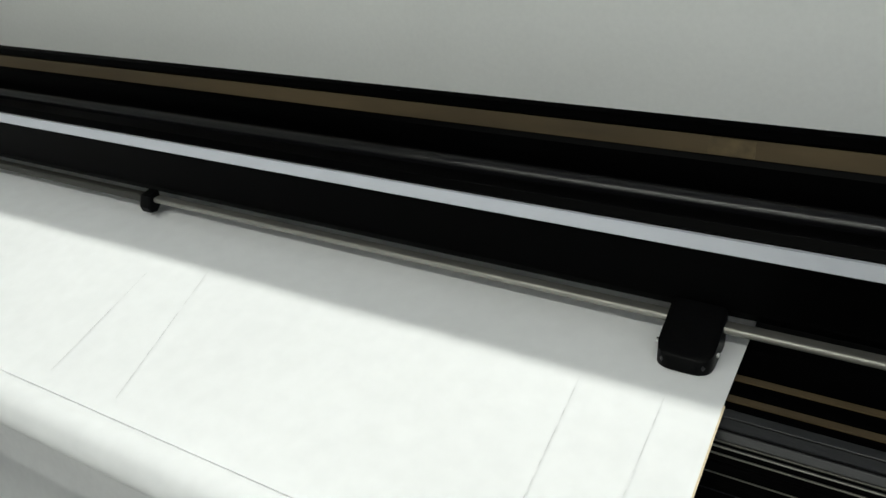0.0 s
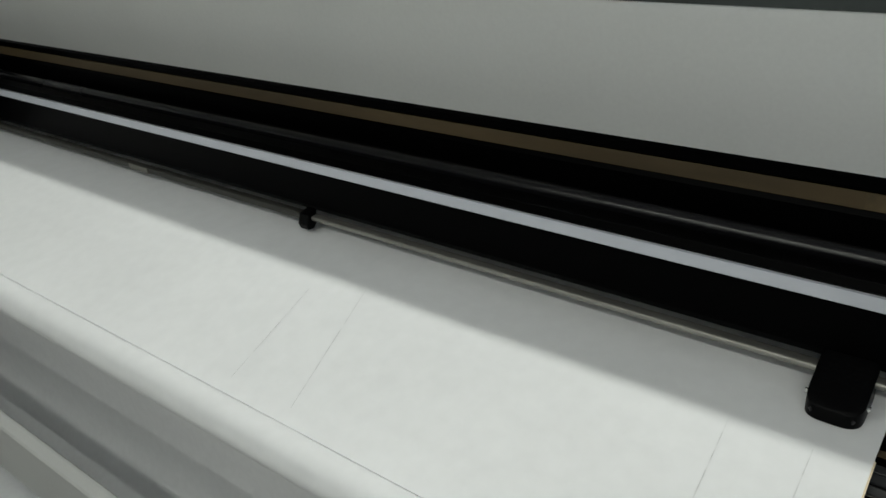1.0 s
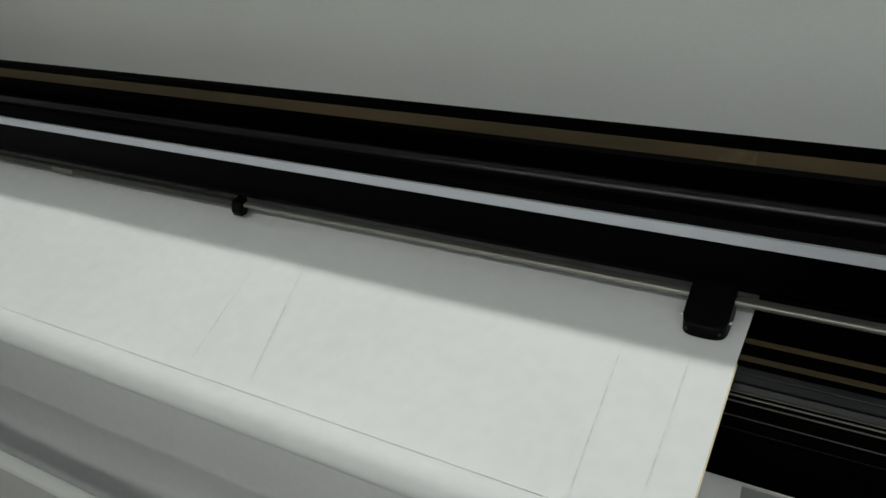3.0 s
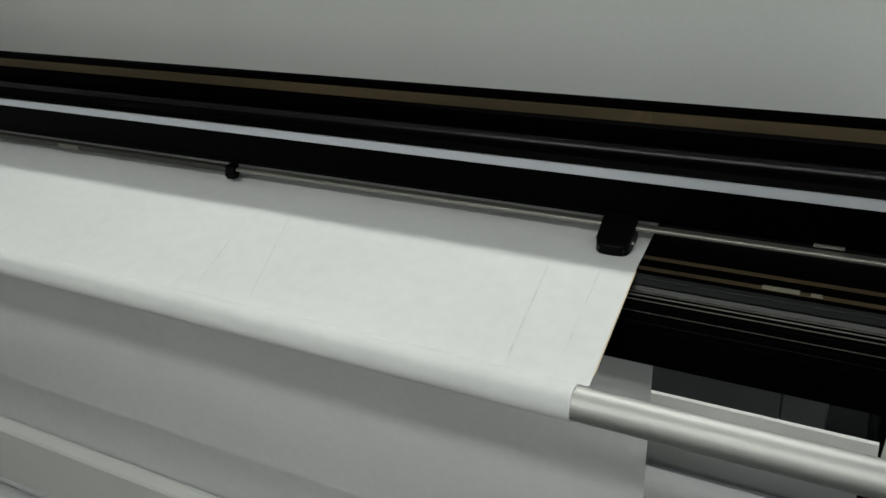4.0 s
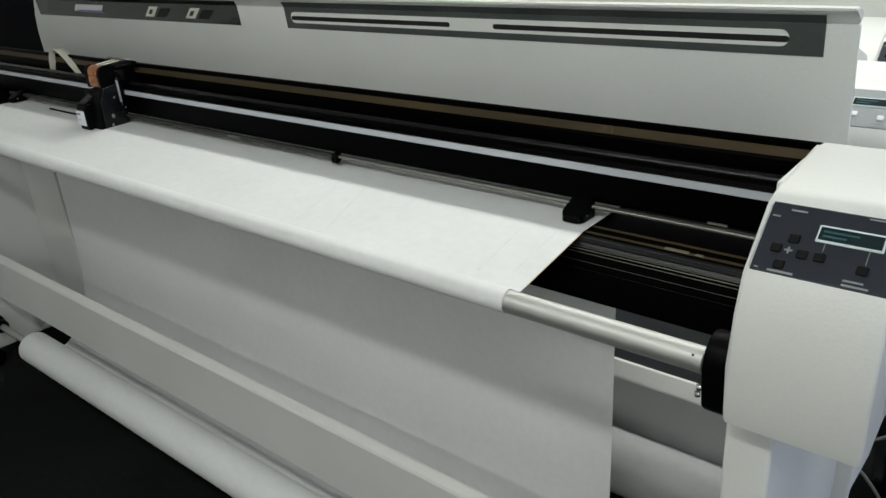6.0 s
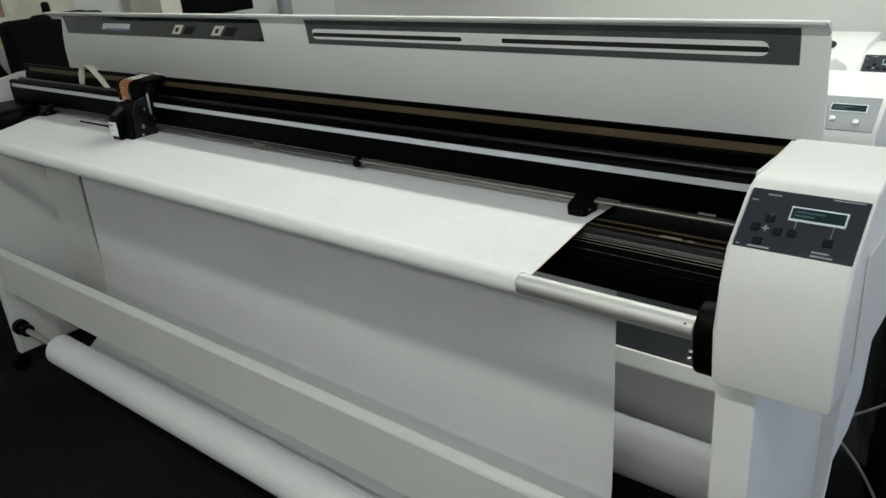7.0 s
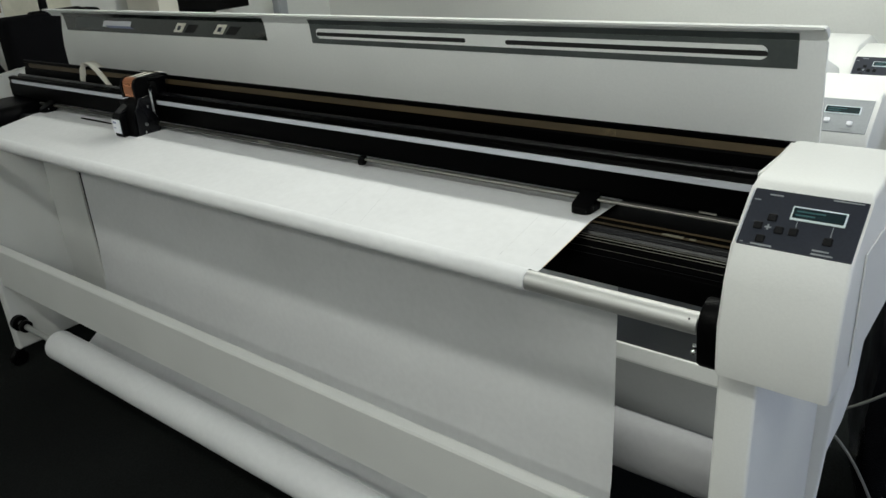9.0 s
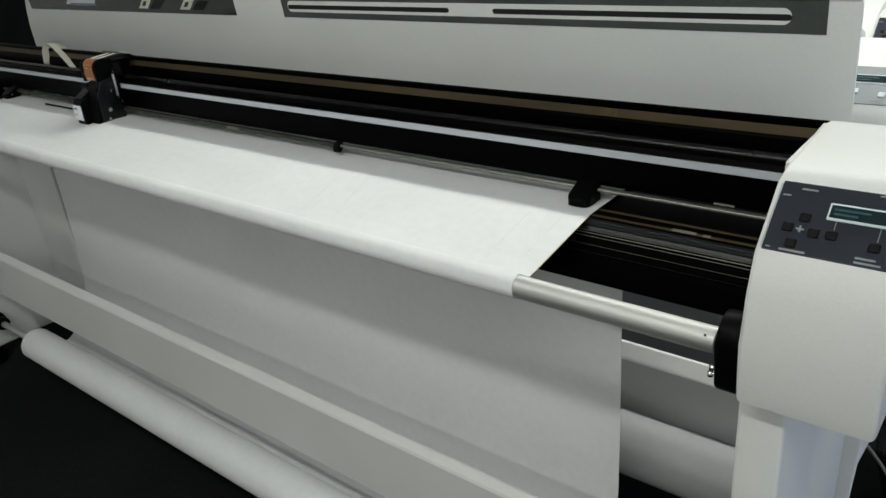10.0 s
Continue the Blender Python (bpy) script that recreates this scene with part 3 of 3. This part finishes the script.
prof = [(-0.082, -0.034), (-0.080, 0.020), (-0.062, 0.058), (-0.050, 0.072), (-0.004, 0.078), (-0.004, -0.005), (-0.030, -0.030)]
body = cpart("body", prism(prof, -0.012, 0.046, 0.004), M_PLASTIC, "black moulded carriage body")
cpart("side_plate", prism([(-0.072, -0.040), (-0.070, 0.040), (-0.052, 0.074), (-0.003, 0.082), (-0.0035, -0.022), (-0.012, -0.036)], 0.046, 0.051, 0.001), M_GLOSS, "black carriage side plate")
cart = cpart("cartridge", prism([(-0.098, -0.030), (-0.100, 0.022), (-0.092, 0.034), (-0.060, 0.040), (-0.060, -0.034), (-0.086, -0.038)], -0.034, 0.010, 0.003), M_PLASTIC, "black ink cartridge")
cpart("label", box(-0.033, 0.006, -0.1018, -0.0996, -0.020, 0.019, 0.0006), M_LABEL, "white cartridge label", cart)
cpart("label_line", box(-0.028, -0.012, -0.1024, -0.1015, 0.008, 0.013), M_NAVY, "", cart)
cpart("label_line", box(-0.026, -0.016, -0.1024, -0.1015, -0.006, -0.004), M_NAVY, "", cart)
cpart("nozzle", box(-0.026, -0.018, -0.090, -0.082, -0.046, -0.034, 0.002), M_PLASTIC, "", cart)
cpart("latch", prism([(-0.092, 0.036), (-0.060, 0.055), (-0.030, 0.060), (-0.030, 0.048), (-0.066, 0.036)], -0.030, 0.004, 0.002), M_GLOSS, "black cartridge latch")
cpart("rear_block", box(-0.046, -0.012, -0.060, -0.002, -0.004, 0.064, 0.004), M_PLASTIC, "black carriage block")
film = [(-0.050, 0.074), (-0.052, 0.088), (-0.051, 0.102)] + arc(-0.031, 0.106, 0.020, 170, 80, 8)
cpart("copper_film", ribbon(film, -0.022, 0.026, 0.0012), M_COPPER, "glossy copper-coloured flexible cable", smooth=True)
for x in (-0.036, 0.026):
    cpart("cheek", prism([(-0.004, 0.070), (-0.052, 0.070), (-0.0535, 0.100)] + arc(-0.030, 0.104, 0.023, 175, 20, 10) + [(-0.004, 0.104)], x, x + 0.011, 0.001), M_PLASTIC, "black cable cheek")
cpart("bridge", box(-0.040, 0.044, 0.000, 0.060, 0.055, 0.062, 0.001), M_PLASTIC, "black bridge over the rail")
for x in (-0.014, 0.012):
    cpart("flat_cable", ribbon([(-0.030, 0.1262), (-0.010, 0.128), (0.020, 0.130), (0.050, 0.128), (0.066, 0.124)], x, x + 0.014, 0.0008), M_CREAM, "cream flat cable")
cpart("cable_bar", box(-0.040, 0.046, 0.020, 0.028, 0.1305, 0.1335, 0.001), M_DULL, "grey cable clamp bar")
cpart("cable_support", box(-0.030, 0.034, -0.005, 0.064, 0.108, 0.122, 0.006), M_PLASTIC)
cpart("stem", box(-0.016, 0.020, 0.028, 0.058, 0.060, 0.109, 0.003), M_PLASTIC)
for x in (-0.050, 0.052):
    cpart("link_rod", box(x - 0.0025, x + 0.0025, -0.018, -0.013, 0.030, 0.088, 0.001), M_STEEL, "short bright steel link", smooth=True)
    cpart("link_pin", disc((x, -0.0155, 0.09), (1, 0, 0), 0.004, 0.007, 12), M_CHROME)
    cpart("link_bracket", box(x - 0.003 - (0.004 if x > 0 else -0.004), x + 0.003, -0.014, -0.004, 0.02, 0.10, 0.001), M_PLASTIC)
for y, z, r in ((-0.030, 0.046, 0.0035), (-0.046, 0.0, 0.0055), (-0.052, -0.022, 0.0032), (-0.012, 0.026, 0.0032), (-0.006, 0.014, 0.003)):
    cpart("screw", disc((0.0518, y, z), (1, 0, 0), r, 0.002, 14, 0.0005), M_CHROME, "bright screw head", smooth=True)
cpart("foot_screw", disc((0.022, -0.072, -0.028), (0, -1, -0.3), 0.005, 0.004, 14, 0.001), M_CHROME, smooth=True)
cpart("wheel", disc((0.040, -0.060, -0.036), (1, 0, 0), 0.007, 0.012, 16, 0.001), M_GLOSS, smooth=True)

# loose loop of the carriage's flat cable
loop = thing("ribbon_cable", "loose cream flat ribbon cable looping over the rail", "cable", (0, 0, 0))
own = bmesh.new()
pts = [(-1.730, 0.968), (-1.770, 0.998), (-1.808, 1.026), (-1.842, 1.046), (-1.866, 1.051), (-1.888, 1.044), (-1.904, 1.026), (-1.912, 1.000), (-1.916, 0.974)]
front = [own.verts.new((x, 0.300, z - 0.02)) for x, z in pts]
rear = [own.verts.new((x + 0.012, 0.332, z - 0.02)) for x, z in pts]
for i in range(len(pts) - 1):
    own.faces.new((front[i], front[i + 1], rear[i + 1], rear[i]))
strip = part("flat_strip", own, M_CREAM, loop, smooth=True)
sol = strip.modifiers.new("thickness", "SOLIDIFY")
sol.thickness = 0.0008

# ---- the room's other things ----
def rear_plotter(x, y, z, charcoal):
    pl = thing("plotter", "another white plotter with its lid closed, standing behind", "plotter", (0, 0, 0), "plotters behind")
    pod = part("control_pod", pod_shape(0.315, 0.475), M_WHITE, pl, "rounded white control housing", smooth=True)
    control_panel(pod, 0.3205, 0.4655, charcoal)
    prof = [(0.0, 0.80), (0.0, 0.92), (0.05, 1.01), (0.12, 1.05), (0.30, 1.06), (0.42, 1.02), (0.44, 0.95), (0.44, 0.80)]
    part("closed_lid", prism(prof, -1.4, 0.3135, 0.01), M_WHITE, pl, smooth=True)
    part("lid_latch", disc((0.20, 0.100, 1.046), (0, -0.45, 0.9), 0.017, 0.012, 20, 0.004), M_SLOT, pl, "round black latch on the lid", smooth=True)
    for a in (-1.38, 0.27):
        part("leg", box(a, a + 0.10, 0.277, 0.42, FLOOR - z, 0.80, 0.006), M_WHITE, pl)
    part("crossbar", box(-1.28, 0.33, 0.30, 0.35, 0.22, 0.34, 0.004), M_WHITE, pl)
    for a, b in ((-1.38, 0.328), (0.332, 0.43)):
        part("apron", box(a, b, 0.26, 0.275, FLOOR - z + 0.05, 0.80, 0.003), M_SLATE, pl, "blue-grey sheet-metal apron")
    pl.matrix_world = Matrix.Translation((x, y, z))
    return pl


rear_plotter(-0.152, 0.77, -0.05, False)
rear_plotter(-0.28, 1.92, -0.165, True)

chair = thing("office_chair", "black fabric office chair with padded armrest", "chair", (-2.92, 0.71, FLOOR))
part("backrest", box(-0.06, 0.06, -0.20, 0.24, 0.50, 1.25, 0.03, 4), M_FABRIC, chair, smooth=True)
part("shoulder_bar", box(-0.02, 0.03, -0.07, 0.16, 1.230, 1.260, 0.012, 3), M_PLASTIC, chair, "black padded bar", smooth=True)
part("knob", box(-0.015, 0.015, -0.015, 0.018, 1.25, 1.31, 0.012, 3), M_PLASTIC, chair, "small black upright knob", smooth=True)
part("seat", box(0.0, 0.46, -0.25, 0.25, 0.42, 0.50, 0.03, 3), M_FABRIC, chair, smooth=True)
part("column", disc((0.22, 0, 0.25), (0, 0, 1), 0.03, 0.36, 20), M_PLASTIC, chair, smooth=True)
for k in range(5):
    a = math.radians(72 * k)
    leg = part("leg", box(0, 0.28, -0.02, 0.02, 0.06, 0.09, 0.008, m=Matrix.Translation((0.22, 0, 0)) @ Matrix.Rotation(a, 4, "Z")), M_PLASTIC, chair)
    part("caster", disc((0.22 + 0.27 * math.cos(a), 0.27 * math.sin(a), 0.03), (math.sin(a), -math.cos(a), 0), 0.03, 0.03, 16, 0.005), M_PLASTIC, leg, smooth=True)
for y in (-0.29, 0.29):
    part("armrest", box(0.02, 0.34, y - 0.035, y + 0.035, 0.66, 0.70, 0.015, 3), M_PLASTIC, chair, smooth=True)
    part("arm_post", box(0.15, 0.20, y - 0.015, y + 0.015, 0.46, 0.665, 0.005), M_PLASTIC, chair)

for y, z, w, h, mt, lab in ((0.84, 1.27, 0.32, 0.34, M_POSTER, "pale printed poster pinned to the wall"), (0.62, 1.05, 0.16, 0.09, M_YELLOW, "yellow sheet pinned to the wall"),
                            (0.60, 1.20, 0.14, 0.16, M_NOTICE, "rust-brown notice with coloured pictures on the wall")):
    p = thing("poster", lab, "poster", (X0 + 0.002, y, z))
    part("sheet", box(0, 0.003, -w / 2, w / 2, -h / 2, h / 2), mt, p)
    for k in range(3):
        part("printed_patch", box(0.003, 0.0045, w * (0.3 * k - 0.38), w * (0.3 * k - 0.26), h * (0.1 - 0.25 * (k % 2)), h * (0.22 - 0.25 * (k % 2))), (M_NAVY, M_COPPER, M_PANEL)[k], p)

cable = thing("power_cable", "thin grey power cable trailing to the floor", "cable", (0, 0, 0))
pts = [(0.365 + 0.15 * f, 0.50 + 0.02 * f, 0.425 + 0.13 * f - 0.05 * f * (1 - f)) for f in [k / 12 for k in range(13)]]
part("strand", strand(pts, 0.0028), M_CABLE, cable, smooth=True)
pts = [(0.36 + 0.28 * f, 0.50 + 0.10 * f, 0.40 - 0.52 * f + 0.03 * math.sin(7 * f)) for f in [k / 16 for k in range(17)]]
part("strand", strand(pts, 0.0028), M_CABLE, cable, smooth=True)
bag = thing("black_bag", "crumpled black bag beside the rear plotter", "bag", (0.43, 0.98, FLOOR))
own = bmesh.new()
bmesh.ops.create_icosphere(own, subdivisions=4, radius=1)
for v in own.verts:
    d = 1 + 0.12 * noise.noise(v.co * 2.3) + 0.06 * noise.noise(v.co * 6)
    v.co = Vector((v.co.x * 0.095 * d, v.co.y * 0.23 * d, max(0.0, 0.54 + v.co.z * 0.54 * d)))
part("sack", own, M_GLOSS, bag, smooth=True)
part("handle", strand([(0.02, 0.07 * math.cos(math.pi * k / 10), 1.05 + 0.06 * math.sin(math.pi * k / 10)) for k in range(11)], 0.008), M_PLASTIC, bag, "black carrying handle", smooth=True)

desk = thing("desk", "pale laminate desk against the far wall", "desk", (X0 + 0.35, 2.0, FLOOR))
part("desktop", box(-0.34, 0.30, -0.80, 0.65, 0.72, 0.75, 0.004), M_LID, desk)
for y in (-0.77, 0.62):
    part("desk_leg", box(-0.32, 0.28, y - 0.015, y + 0.015, 0.0, 0.72, 0.003), M_GREY, desk)
screen = thing("monitor", "black flat monitor standing on the desk", "monitor", (X0 + 0.22, 1.63, FLOOR + 0.75))
part("screen", box(-0.02, 0.02, -0.27, 0.25, 0.39, 0.80, 0.008), M_PLASTIC, screen)
part("stand", box(-0.03, 0.0, -0.04, 0.04, 0.0, 0.45, 0.004), M_PLASTIC, screen)
part("foot", box(-0.10, 0.10, -0.12, 0.12, 0.0, 0.015, 0.004), M_PLASTIC, screen)
for k, (y, h) in enumerate(((1.30, 0.62),)):
    b = thing("storage_box", "cream cardboard storage box on the desk", "box", (X0 + 0.22, y, FLOOR + 0.75), "boxes on the desk")
    part("carton", box(-0.14, 0.14, -0.055, 0.055, 0.0, h, 0.004), M_CREAM, b)
    part("handle_hole", box(0.139, 0.1415, -0.025, 0.025, h - 0.06, h - 0.04), M_SLOT, b)
mouse = thing("small_device", "small grey device standing on the desk", "device", (X0 + 0.16, 2.16, FLOOR + 0.75))
part("casing", box(-0.03, 0.03, -0.035, 0.035, 0, 0.42, 0.01), M_PANEL_GREY, mouse)

pack = thing("rucksack", "black rucksack leaning against the far wall", "bag", (-3.08, 0.44, FLOOR))
own = bmesh.new()
bmesh.ops.create_icosphere(own, subdivisions=4, radius=1)
for v in own.verts:
    d = 1 + 0.10 * noise.noise(v.co * 2.0) + 0.05 * noise.noise(v.co * 5)
    v.co = Vector((v.co.x * 0.15 * d, v.co.y * 0.17 * d, max(0.0, 0.58 + v.co.z * 0.58 * d)))
part("sack", own, M_FABRIC, pack, smooth=True)
part("strap", strand([(0.10 + 0.05 * math.sin(math.pi * k / 10), -0.05, 0.45 + 0.6 * k / 10) for k in range(11)], 0.012), M_PLASTIC, pack, smooth=True)
